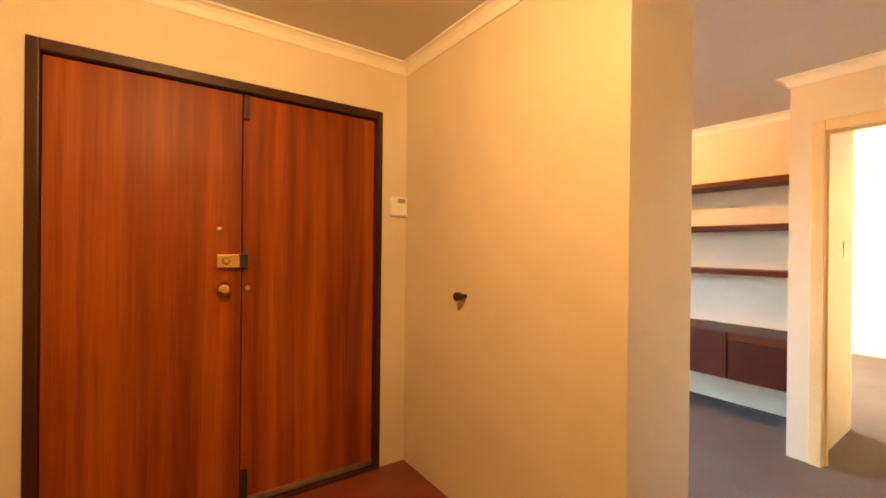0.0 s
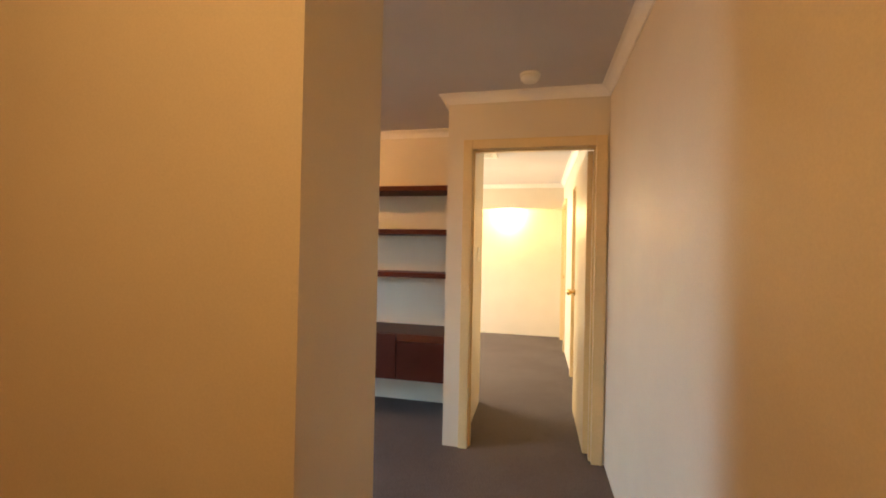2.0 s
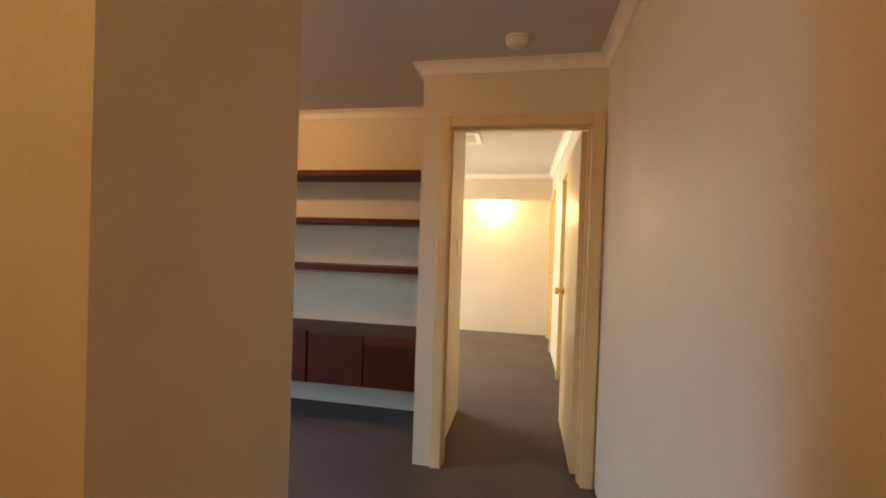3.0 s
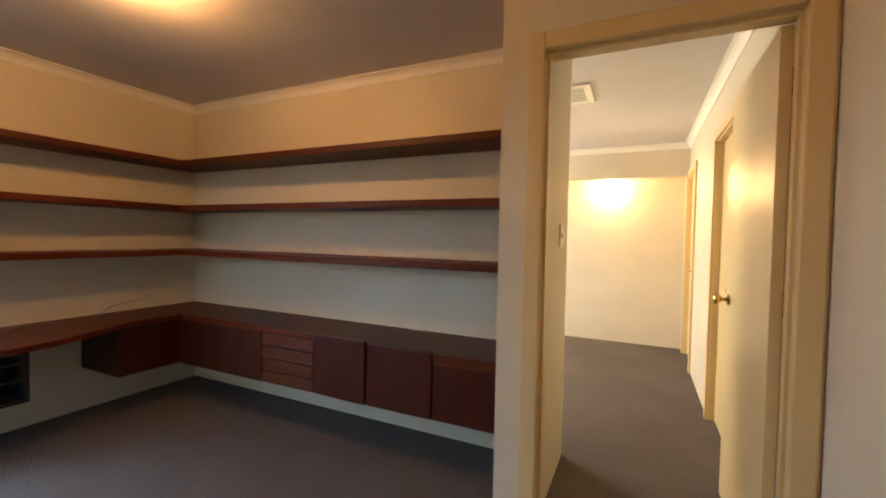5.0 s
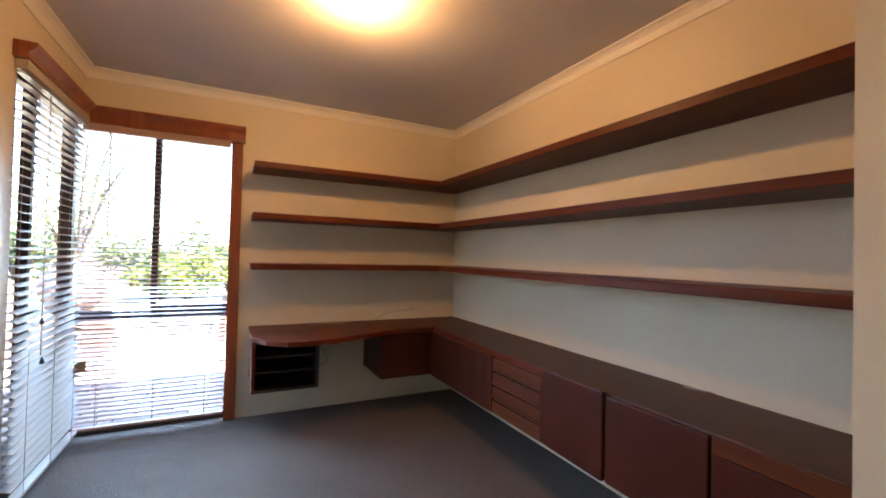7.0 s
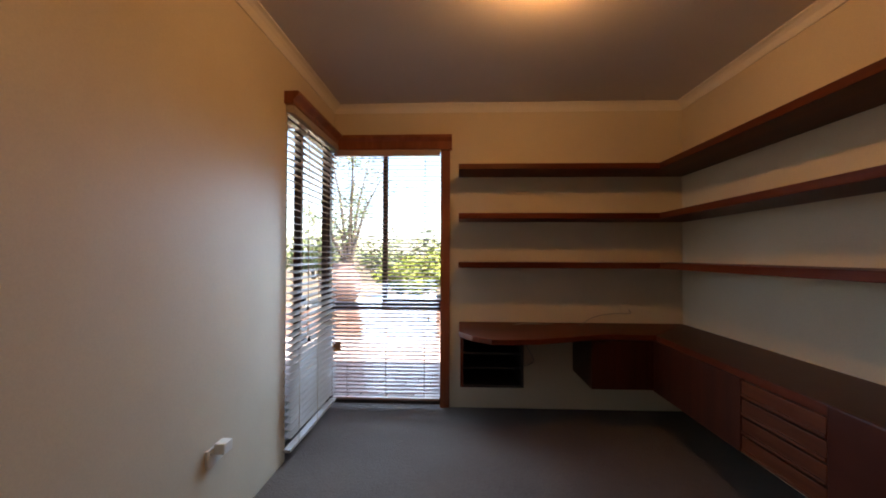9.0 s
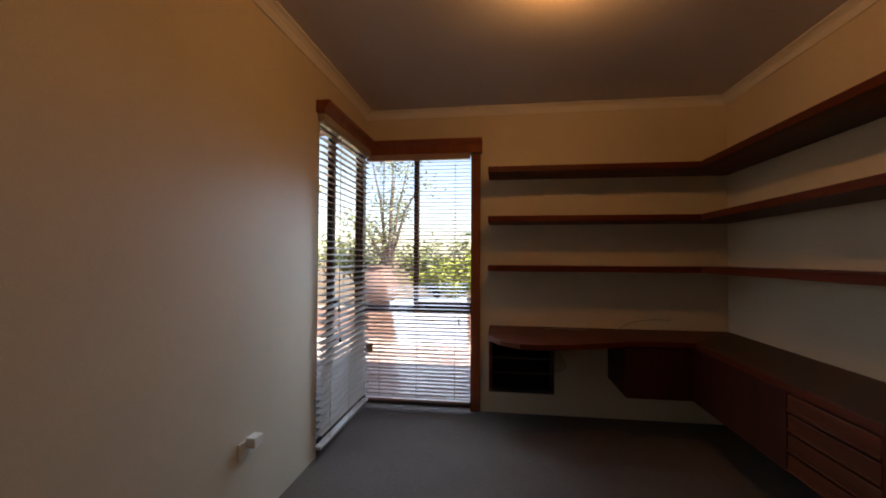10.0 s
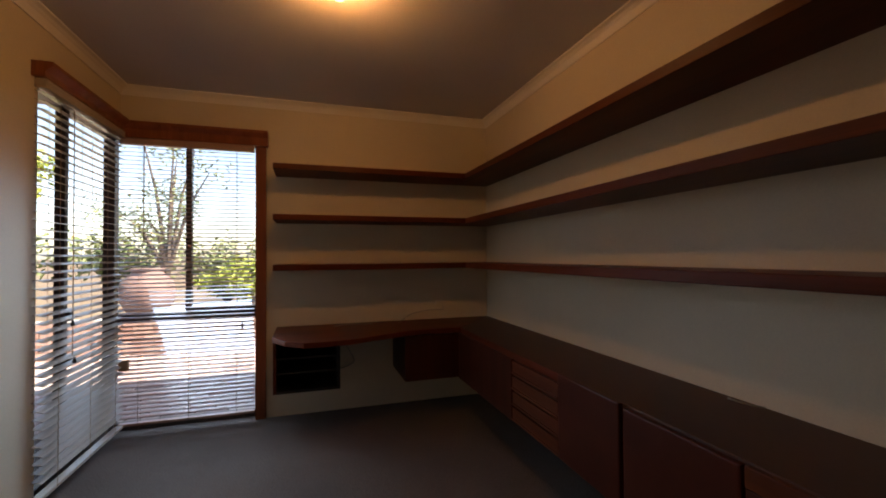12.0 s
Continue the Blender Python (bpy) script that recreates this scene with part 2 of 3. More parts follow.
# ---- the large structure ----
H = 2.415
WX, NY, SY = -4.14, 0.78, -1.98      # study: window wall, shelf wall, wall with the power point
EX, EY = -2.355, -2.062               # entrance: front door wall, side wall
NIB = -0.9
HLX, HRX, FARY = -0.905, -0.03, 4.12

solid("floor", boxes((-4.22, 1.4, -4.7, 4.24, -0.12, 0.0)), CARPET, "grey-brown looped carpet through study and hall", "floor")
solid("entry_floor", boxes((EX - 0.12, NIB + 0.02, -4.6, EY, 0.001, 0.008)), RED_FLOOR, "red-brown smooth floor inside the front door", "floor")
solid("ceiling", boxes((-4.22, 1.4, -4.7, 4.24, H, H + 0.1)), CEIL, "plain matt white plaster ceiling", "ceiling")
solid("roof", boxes((-4.75, 1.9, -2.5, 4.8, H + 0.15, H + 0.3), (-2.7, 1.9, -5.2, -2.5, H + 0.15, H + 0.3)), ROOF, "shallow brown roof overhanging the walls", "roof")
solid("eave", boxes((-4.75, -2.7, -2.95, -2.07, H + 0.01, H + 0.14)), ROOF, "brown eave projecting over the corner windows", "roof")

solid("wall_doorway", boxes((-1.04, -0.885, 0, 0.12, 0, H), (-0.045, 0.015, 0, 0.12, 0, H), (-0.885, -0.045, 0, 0.12, 2.06, H)), CREAM,
      "cream painted wall with a doorway to the hall", "wall")
solid("wall_hall_left", boxes((-1.04, HLX, 0.12, 0.9, 0, H)), CREAM, "short cream wall between study and hall", "wall")
solid("wall_shelves", boxes((-4.22, -1.04, NY, 0.9, 0, H)), CREAM, "cream study wall carrying shelves and cabinets", "wall")
solid("wall_window", boxes((WX - 0.12, WX, -1.04, NY, 0, H), (WX - 0.12, WX, SY - 0.073, -1.04, 2.1, H)), CREAM,
      "cream study wall with a full-height window", "wall")
solid("wall_south", boxes((-3.22, NIB, EY, SY, 0, H), (WX, -3.22, EY, SY, 2.1, H)), CREAM, "cream wall between study and entrance", "wall")
solid("wall_nib", boxes((-1.15, NIB, SY, -1.632, 0, H)), CREAM, "cream wall end at the opening to the study", "wall")
solid("wall_front", boxes((EX - 0.12, EX, -2.23, EY, 0, H), (EX - 0.12, EX, -4.6, -3.735, 0, H), (EX - 0.12, EX, -3.735, -2.23, 2.10, H)), CREAM,
      "cream entrance wall around the front doors", "wall")
solid("wall_entry_south", boxes((EX - 0.12, 1.4, -4.7, -4.6, 0, H)), CREAM, "plain cream entrance wall", "wall")
solid("wall_entry_east", boxes((1.28, 1.4, -4.6, -2.7, 0, H)), CREAM, "plain cream entrance wall", "wall")
solid("wall_entry_north", boxes((0.12, 1.4, -2.7, -2.58, 0, H)), CREAM, "plain cream entrance wall", "wall")
solid("wall_right", boxes((0.015, 0.12, -2.7, 0.12, 0, H)), CREAM, "long cream painted wall beside the doorway", "wall")
solid("wall_hall_right", boxes((HRX, 0.12, 0.12, 1.12, 0, H), (HRX, 0.12, 1.93, 3.15, 0, H), (HRX, 0.12, 3.92, FARY, 0, H),
                               (HRX, 0.12, 1.12, 1.93, 2.05, H), (HRX, 0.12, 3.15, 3.92, 2.05, H)), CREAM, "cream hall wall with two doors", "wall")
solid("wall_far", boxes((-4.22, 0.12, FARY, 4.24, 0, H)), CREAM, "cream wall at the end of the hall", "wall")
# Out of view; the wide opening is added to let light towards the hall.
solid("wall_living_west", boxes((-4.22, WX, 0.9, 1.5, 0, H), (-4.22, WX, 3.7, FARY, 0, H), (-4.22, WX, 1.5, 3.7, 0, 0.8), (-4.22, WX, 1.5, 3.7, 2.15, H)), CREAM,
      "unseen cream wall with a wide opening added to light the hall", "wall")
solid("bulkhead", boxes((WX, HRX, 3.8, 3.95, 2.04, H)), CREAM, "cream bulkhead in front of the lit end wall", "beam")

COVE = [(0.0, H - 0.06), (0.008, H - 0.06), (0.012, H - 0.05), (0.024, H - 0.028), (0.04, H - 0.014), (0.05, H - 0.01), (0.06, H - 0.008), (0.06, H), (0.0, H)]


def cornice(path, closed=False):
    solid("cornice", sweep(COVE, path, closed), CORNICE, "white cove cornice between wall and ceiling", "cornice")


cornice([(0.015, -2.58), (0.015, 0), (-1.04, 0), (-1.04, NY), (WX, NY), (WX, SY), (-1.15, SY), (-1.15, -1.632), (NIB, -1.632),
         (NIB, EY), (EX, EY), (EX, -4.6), (1.28, -4.6), (1.28, -2.7), (0.015, -2.7)])
cornice([(HRX, 0.12), (HRX, 3.8), (WX, 3.8), (WX, 0.9), (HLX, 0.9), (HLX, 0.12)], True)

# hall doorway trim
ARCH = boxes((-0.93, -0.865, -0.018, 0, 0, 2.105), (-0.065, 0.004, -0.018, 0, 0, 2.105), (-0.865, -0.065, -0.018, 0, 2.04, 2.105), bevel=0.006)
solid("architrave", ARCH, TRIM, "cream gloss architrave round the hall doorway", "door frame")
solid("door_jamb", boxes((-0.885, -0.865, -0.002, 0.122, 0, 2.06), (-0.065, -0.045, -0.002, 0.122, 0, 2.06), (-0.865, -0.065, -0.002, 0.122, 2.04, 2.06),
                         (-0.865, -0.853, 0.03, 0.07, 0, 2.04), (-0.077, -0.065, 0.03, 0.07, 0, 2.04), (-0.853, -0.077, 0.03, 0.07, 2.028, 2.04)), TRIM,
      "cream gloss door lining with rebate", "door frame")


def knob_set(parent, at, axis, away):
    """Rose, neck and ball of a door knob."""
    prof = [(0.028, 0), (0.028, 0.005), (0.01, 0.008), (0.01, 0.03), (0.02, 0.036), (0.027, 0.048), (0.025, 0.06), (0.014, 0.067)]
    part("door_knob", lathe([(r, h * away) for r, h in prof], at, axis), BRASS, parent, "polished brass knob")


d = thing("door_1", (-0.1, 0.12, 0), "open cream painted flush door in the hall doorway", "door", kind="structure")
leaf = part("door_leaf", boxes((-0.107, -0.07, 0.105, 0.88, 0.012, 2.03), bevel=0.002), TRIM, d)
knob_set(leaf, (-0.107, 0.815, 1.02), "x", -1)
knob_set(leaf, (-0.07, 0.815, 1.02), "x", 0.5)
part("latch_plate", boxes((-0.1, -0.077, 0.88, 0.882, 0.96, 1.08)), BRASS, leaf, "brass latch plate")
for z in (0.25, 1.05, 1.8):
    part("hinge", lathe([(0.007, 0), (0.007, 0.09)], (-0.066, 0.112, z), "z", 10), BRASS, d, "small brass hinge")

for i, (a, b) in enumerate(((1.12, 1.93), (3.15, 3.92))):
    d = thing("door_%d" % (i + 2), (0.02, (a + b) / 2, 0), "closed cream flush door in the hall wall", "door", "hall doors", "structure")
    leaf = part("door_leaf", boxes((0.01, 0.05, a + 0.025, b - 0.025, 0.01, 2.02), bevel=0.002), TRIM, d)
    knob_set(leaf, (0.01, a + 0.1, 1.02), "x", -1)
    part("door_frame", boxes((HRX - 0.018, HRX, a - 0.06, a + 0.01, 0, 2.1), (HRX - 0.018, HRX, b - 0.01, b + 0.06, 0, 2.1), (HRX - 0.018, HRX, a + 0.01, b - 0.01, 2.035, 2.1),
                             (HRX, 0.1, a, a + 0.02, 0, 2.05), (HRX, 0.1, b - 0.02, b, 0, 2.05), (HRX, 0.1, a + 0.02, b - 0.02, 2.025, 2.05), bevel=0.003), TRIM, d)

# ---- entrance ----
fd = thing("front_door", (EX - 0.05, -2.98, 0), "pair of red-brown timber veneer front doors in a dark frame", "door")
part("frame", boxes((EX - 0.1, EX + 0.016, -3.735, -3.695, 0.008, 2.10), (EX - 0.1, EX + 0.016, -2.262, -2.23, 0.008, 2.10), (EX - 0.1, EX + 0.016, -3.695, -2.262, 2.055, 2.10), bevel=0.004), FRAME_WOOD, fd, "dark stained timber frame")
SPLIT = -2.972
for y0, y1 in ((-3.692, SPLIT - 0.003), (SPLIT + 0.003, -2.265)):
    leaf = part("door_leaf", boxes((EX - 0.065, EX - 0.025, y0, y1, 0.05, 2.05), bevel=0.002), DOOR_WOOD, fd)
    part("weather_strip", boxes((EX - 0.025, EX - 0.012, y0, y1, 0.03, 0.062), bevel=0.003), STEEL, leaf, "metal draught strip")
    if y0 < -3.5:
        lk = part("rim_lock", boxes((EX - 0.025, EX + 0.004, -3.085, -2.985, 1.2, 1.265), bevel=0.004), BRASS, leaf, "brass rim lock")
        part("turn_knob", lathe([(0.016, 0), (0.016, 0.012), (0.01, 0.018)], (EX + 0.004, -3.045, 1.233), "x"), BRASS, lk)
        part("knob", lathe([(0.034, 0), (0.034, 0.006), (0.014, 0.01), (0.014, 0.028), (0.027, 0.036), (0.03, 0.05), (0.016, 0.058)], (EX - 0.025, -3.055, 1.1), "x"), BRASS, leaf, "brass door knob")
        part("peephole", lathe([(0.011, 0), (0.011, 0.006), (0.006, 0.007)], (EX - 0.025, -3.07, 1.385), "x"), STEEL, leaf, "bright metal peephole")
    else:
        part("strike", boxes((EX - 0.025, EX + 0.002, -2.985, -2.95, 1.2, 1.268), bevel=0.003), BLACK, leaf, "black lock keeper")
        part("top_bolt", boxes((EX - 0.025, EX - 0.01, -2.968, -2.945, 1.93, 2.05), bevel=0.003), FRAME_WOOD, leaf, "dark bolt at the door head")
        part("bottom_bolt", boxes((EX - 0.025, EX - 0.008, -2.968, -2.94, 0.03, 0.2), bevel=0.003), BLACK, leaf, "dark bolt at the door foot")
        part("keyhole_plate", lathe([(0.012, 0), (0.012, 0.004)], (EX - 0.025, -2.945, 1.1), "x", 16), STEEL, leaf)
part("door_stop", boxes((EX - 0.1, EX - 0.067, -3.697, -3.65, 0.008, 2.057), (EX - 0.1, EX - 0.067, -2.3, -2.26, 0.008, 2.057), (EX - 0.1, EX - 0.067, -3.65, -2.3, 2.02, 2.057),
                        (EX - 0.1, EX - 0.067, -3.65, -2.3, 0.02, 0.07)), FRAME_WOOD, fd)
# Unseen strip added outside to stop daylight leaking between the leaves.
part("meeting_strip", boxes((EX - 0.098, EX - 0.067, SPLIT - 0.03, SPLIT + 0.03, 0.07, 2.02)), FRAME_WOOD, fd)
part("threshold", boxes((EX - 0.1, EX + 0.01, -3.692, -2.265, 0.008, 0.026), bevel=0.004), FRAME_WOOD, fd, "dark worn threshold")
solid("porch", boxes((EX - 1.6, EX - 0.12, -4.7, EY, -0.12, -0.02)), PAVER, "paved porch outside the front doors", "pavement")

kp = thing("alarm_keypad", (EX, -2.1, 1.5), "small white alarm keypad on the entrance wall", "keypad")
part("body", boxes((EX, EX + 0.022, -2.172, -2.065, 1.495, 1.61), bevel=0.004), WHITE, kp)
part("screen", boxes((EX + 0.022, EX + 0.024, -2.13, -2.08, 1.575, 1.6)), GREY_CABLE, kp, "small grey display")
part("flap", boxes((EX + 0.022, EX + 0.027, -2.165, -2.072, 1.5, 1.562), bevel=0.002), WHITE, kp)

hk = thing("coat_peg", (-1.757, EY, 1.07), "dark round wooden peg on the cream wall", "peg")
part("peg", lathe([(0.012, 0), (0.012, -0.03), (0.021, -0.034), (0.022, -0.06), (0.016, -0.066)], (-1.757, EY, 1.07), "y"), FRAME_WOOD, hk)

el = thing("ceiling_light", (-0.75, -3.28, H), "round opal ceiling light in the entrance", "ceiling light")
part("base", lathe([(0.16, 0), (0.16, -0.02)], (-0.75, -3.28, H), "z"), WHITE, el)
part("diffuser", lathe([(0.15, -0.02), (0.16, -0.08), (0.15, -0.15), (0.1, -0.205), (0.03, -0.225)], (-0.75, -3.28, H), "z"), OPAL, el, "glowing opal glass")
el.children[1].visible_shadow = False

# ---- hall ----
hl = thing("hall_lamp", (-0.88, FARY, 1.97), "small glowing round wall lamp on the end wall of the hall", "wall lamp")
part("back_plate", lathe([(0.05, 0), (0.05, -0.012), (0.022, -0.02), (0.022, -0.07)], (-0.88, FARY, 1.97), "y"), WHITE, hl)
b = part("globe", lathe([(0.02, -0.07), (0.045, -0.085), (0.056, -0.12), (0.045, -0.155), (0.015, -0.172)], (-0.88, FARY, 1.97), "y"), BULB, hl, "glowing opal globe")
b.visible_shadow = False

vt = thing("ceiling_vent", (-1.08, 1.68, H), "white louvred square ceiling vent", "vent")
part("frame", boxes((-1.29, -0.87, 1.47, 1.52, H - 0.015, H), (-1.29, -0.87, 1.84, 1.89, H - 0.015, H), (-1.29, -1.24, 1.52, 1.84, H - 0.015, H), (-0.92, -0.87, 1.52, 1.84, H - 0.015, H), bevel=0.004), WHITE, vt)
part("backing", boxes((-1.24, -0.92, 1.52, 1.84, H - 0.002, H)), GREY_CABLE, vt, "grey opening")
for k in range(6):
    y = 1.535 + k * 0.055
    bm = boxes((-1.24, -0.92, y, y + 0.03, H - 0.012, H - 0.008))
    part("slat", bm, WHITE, vt)

sw = thing("light_switch", (HLX, 0.66, 1.32), "white light switch plate on the hall wall", "switch")
part("plate", boxes((HLX, HLX + 0.009, 0.625, 0.7, 1.26, 1.38), bevel=0.003), WHITE, sw)
part("rocker", boxes((HLX + 0.009, HLX + 0.014, 0.655, 0.67, 1.31, 1.335), bevel=0.002), WHITE, sw)

sm = thing("smoke_alarm", (-0.487, -0.27, H), "round white smoke alarm on the ceiling", "smoke alarm")
part("base", lathe([(0.062, 0), (0.062, -0.012)], (-0.487, -0.27, H), "z"), WHITE, sm)
part("cover", lathe([(0.056, -0.012), (0.055, -0.03), (0.044, -0.042), (0.015, -0.046)], (-0.487, -0.27, H), "z"), WHITE, sm)

# ---- study: light ----
LX, LY = -2.53, -0.6
sl = thing("pendant_bulb", (LX, LY, H), "bare glowing bulb in a ceiling batten holder", "ceiling light")
part("ceiling_rose", lathe([(0.05, 0), (0.05, -0.014), (0.026, -0.016), (0.022, -0.02)], (LX, LY, H), "z"), WHITE, sl)
b = part("bulb", lathe([(0.013, -0.02), (0.016, -0.03), (0.027, -0.055), (0.03, -0.075), (0.024, -0.095), (0.008, -0.103)], (LX, LY, H), "z"), BULB, sl, "glowing warm bulb")
b.visible_shadow = False

# ---- study: shelves ----
SD = 0.32
for z in (1.874, 1.516, 1.159):
    s = thing("wall_shelf", (WX, NY, z - 0.04), "red-brown timber shelf running round the study corner", "shelf", "study wall shelves")
    part("board", boxes((WX, -1.04, NY - SD, NY, z - 0.042, z), bevel=0.004), SHELF_X, s)
    part("board", boxes((WX, WX + SD, -0.97, NY - SD, z - 0.042, z), bevel=0.004), SHELF_Y, s)

# ---- study: worktop and cabinets ----
CF = NY - 0.43
TOPZ = 0.68
wt = thing("worktop", (-3.8, 0.4, TOPZ - 0.035), "red-brown timber corner worktop with a curved free end", "worktop")
part("top_board", prism([(WX, NY), (-3.64, CF), (-1.04, CF), (-1.04, NY)], TOPZ - 0.035, TOPZ, 0.005), WORKTOP, wt, "dark brown laminate top")
part("edge_strip", boxes((-3.63, -2.33, CF - 0.008, CF, TOPZ - 0.036, TOPZ - 0.001), bevel=0.002), SHELF_X, wt, "red-brown timber edging")
part("curved_board", prism([(WX, NY - 0.003), (WX, -0.965), (-3.7, -0.965), (-3.54, -0.88), (-3.44, -0.76), (-3.43, -0.64), (-3.46, -0.46), (-3.54, -0.25),
                            (-3.62, -0.08), (-3.65, 0.07), (-3.642, CF - 0.003)], TOPZ - 0.035, TOPZ, 0.005), SHELF_Y, wt)

C0, C1 = 0.31, TOPZ - 0.036
n = thing("open_cubby", (-3.85, -0.76, C0), "open timber cubby under the worktop, its inside coloured near-black as shade", "cabinet")
part("side", boxes((WX, -3.66, -0.955, -0.935, C0, C1)), SHELF_X, n)
# Right side, base, back and inner shelves get the painted shade colour.
part("side", boxes((WX, -3.66, -0.545, -0.525, C0, C1)), SHADE_IN, n)
part("base", boxes((WX, -3.66, -0.935, -0.545, C0, C0 + 0.018)), SHADE_IN, n)
part("back", boxes((WX, WX + 0.01, -0.935, -0.545, C0 + 0.018, C1)), SHADE_IN, n)

for z in (C0 + 0.115, C0 + 0.215):
    part("inner_shelf", boxes((WX + 0.01, -3.7, -0.935, -0.545, z, z + 0.012)), SHADE_IN, n)

n = thing("corner_cabinet", (-3.85, 0.3, C0), "dark timber cabinet in the corner under the worktop", "cabinet")
part("body", boxes((WX, -3.68, -0.07, NY, C0, C1)), CAB_Z, n)
part("door", boxes((-3.68, -3.66, -0.07, CF - 0.002, C0, C1 - 0.006), bevel=0.003), CAB_Z, n)

DF = CF - 0.002                       # back of the doors
LAB = "red-brown timber cabinet hung under the worktop"


def unit(x0, x1, name="wall_cabinet", label=LAB):
    u = thing(name, ((x0 + x1) / 2, (CF + NY) / 2, C0), label, "cabinet", "cabinets under the worktop")
    part("body", boxes((x0, x1 - 0.002, CF, NY, C0, C1)), CAB_Z, u)
    return u


u = unit(-3.66, -2.78)
part("door", boxes((-3.64, -2.785, DF - 0.02, DF, C0, C1), bevel=0.003), CAB_Z, u)
u = unit(-2.78, -2.33, "drawer_unit", "timber drawer unit with four drawers under the worktop")
h = (C1 - C0) / 4
for k in range(4):
    dr = part("drawer", boxes((-2.778, -2.335, DF - 0.018, DF, C0 + k * h + 0.004, C0 + (k + 1) * h - 0.005), bevel=0.004), CAB_X, u)
    part("finger_lip", boxes((-2.778, -2.335, DF - 0.022, DF - 0.018, C0 + k * h + 0.006, C0 + k * h + 0.02), bevel=0.003), CAB_X, dr)
u = unit(-2.33, -1.93, label="timber cabinet with its padded door slightly ajar")
bm = boxes((-2.33, -1.935, DF - 0.022, DF, C0 + 0.005, TOPZ + 0.008), bevel=0.006)
bmesh.ops.rotate(bm, cent=(-2.33, DF, 0), matrix=Matrix.Rotation(radians(-1.6), 3, "Z"), verts=bm.verts)
part("door", bm, PANEL, u)
u = unit(-1.93, -1.50)
part("door", boxes((-1.925, -1.505, DF - 0.024, DF, C0 + 0.005, TOPZ - 0.006), bevel=0.006), PANEL, u)
u = unit(-1.50, -1.04)
part("door", boxes((-1.497, -1.045, DF - 0.018, DF, C0 + 0.005, TOPZ - 0.062), bevel=0.004), PANEL, u)
part("top_rail", boxes((-1.497, -1.045, DF - 0.02, DF, TOPZ - 0.06, TOPZ - 0.003), bevel=0.004), CAB_X, u, "orange-brown timber rail")

# ---- study: windows and blinds ----
def window_west():
    w = thing("window_1", (WX - 0.09, -1.54, 0), "tall bronze framed window with a transom and mullion", "window", kind="structure")
    x0, x1 = WX - 0.11, WX - 0.06
    for nm, a in (("window_frame", (x0, x1, -2.05, -1.04, 0.0, 0.05)), ("window_frame", (x0, x1, -2.05, -1.04, 2.06, 2.1)), ("window_frame", (x0, x1, -1.08, -1.04, 0.05, 2.06)),
                  ("transom", (x0, x1, -2.05, -1.08, 0.75, 0.81)), ("mullion", (x0, x1, -1.595, -1.555, 0.81, 2.06)), ("sash_rail", (x0 + 0.01, x1 + 0.012, -1.555, -1.08, 0.81, 0.845)),
                  ("sash_rail", (x0 + 0.01, x1 + 0.012, -1.11, -1.08, 0.845, 2.06))):
        part(nm, boxes(a, bevel=0.004), BRONZE, w)
    for a in ((-2.05, -1.595, 0.81, 2.06), (-1.555, -1.08, 0.845, 2.06), (-2.05, -1.08, 0.05, 0.75)):
        g = part("pane", boxes((x0 + 0.02, x0 + 0.024, *a)), GLASS, w)
        g.visible_shadow = False
    part("window_catch", boxes((x1, x1 + 0.03, -1.22, -1.205, 0.66, 0.72), bevel=0.004), BLACK, w, "black window catch")


def window_south():
    w = thing("window_2", (-3.58, SY - 0.09, 0), "tall bronze framed window meeting another at the corner", "window", kind="structure")
    y0, y1 = SY - 0.11, SY - 0.06
    for nm, a in (("window_frame", (-4.14, -3.22, y0, y1, 0.0, 0.05)), ("window_frame", (-4.14, -3.22, y0, y1, 2.06, 2.1)), ("window_frame", (-3.26, -3.22, y0, y1, 0.05, 2.06)),
                  ("mullion", (-3.63, -3.59, y0, y1, 0.05, 2.06))):
        part(nm, boxes(a, bevel=0.004), BRONZE, w)
    for a in ((-4.14, -3.63), (-3.59, -3.26)):
        g = part("pane", boxes((*a, y0 + 0.02, y0 + 0.024, 0.05, 2.06)), GLASS, w)
        g.visible_shadow = False
    for z in (0.62, 0.86):
        part("door_catch", boxes((-3.63, -3.59, y1, y1 + 0.03, z, z + 0.05), bevel=0.004), BLACK, w, "black catch")


window_west()
window_south()
solid("window_post", boxes((WX - 0.12, WX - 0.05, SY - 0.12, SY - 0.05, 0, 2.1), bevel=0.004), BRONZE, "bronze corner post between the windows", "post")


# pelmets and architraves
solid("trim", boxes((WX, WX + 0.02, -1.115, -1.04, 0, 2.05), bevel=0.004), BLIND_WOOD, "red-brown timber window architrave", "window trim")
PEL = [(0.0, 2.05), (0.055, 2.05), (0.055, 2.11), (0.07, 2.125), (0.085, 2.14), (0.085, 2.158), (0.0, 2.158)]
p = thing("pelmet", (WX, -1.5, 2.05), "red-brown moulded timber pelmet over the window blind", "pelmet", "pelmets")
part("moulding", sweep(PEL, [(WX, -1.025), (WX, SY + 0.003)]), BLIND_WOOD, p)
PEL = [(o, 2.085 if z < 2.06 else z) for o, z in PEL]
p = thing("pelmet", (-3.6, SY, 2.085), "dark moulded timber pelmet over the window blind", "pelmet", "pelmets")
part("moulding", sweep(PEL, [(WX + 0.088, SY), (-3.165, SY)]), BLIND_WOOD, p)

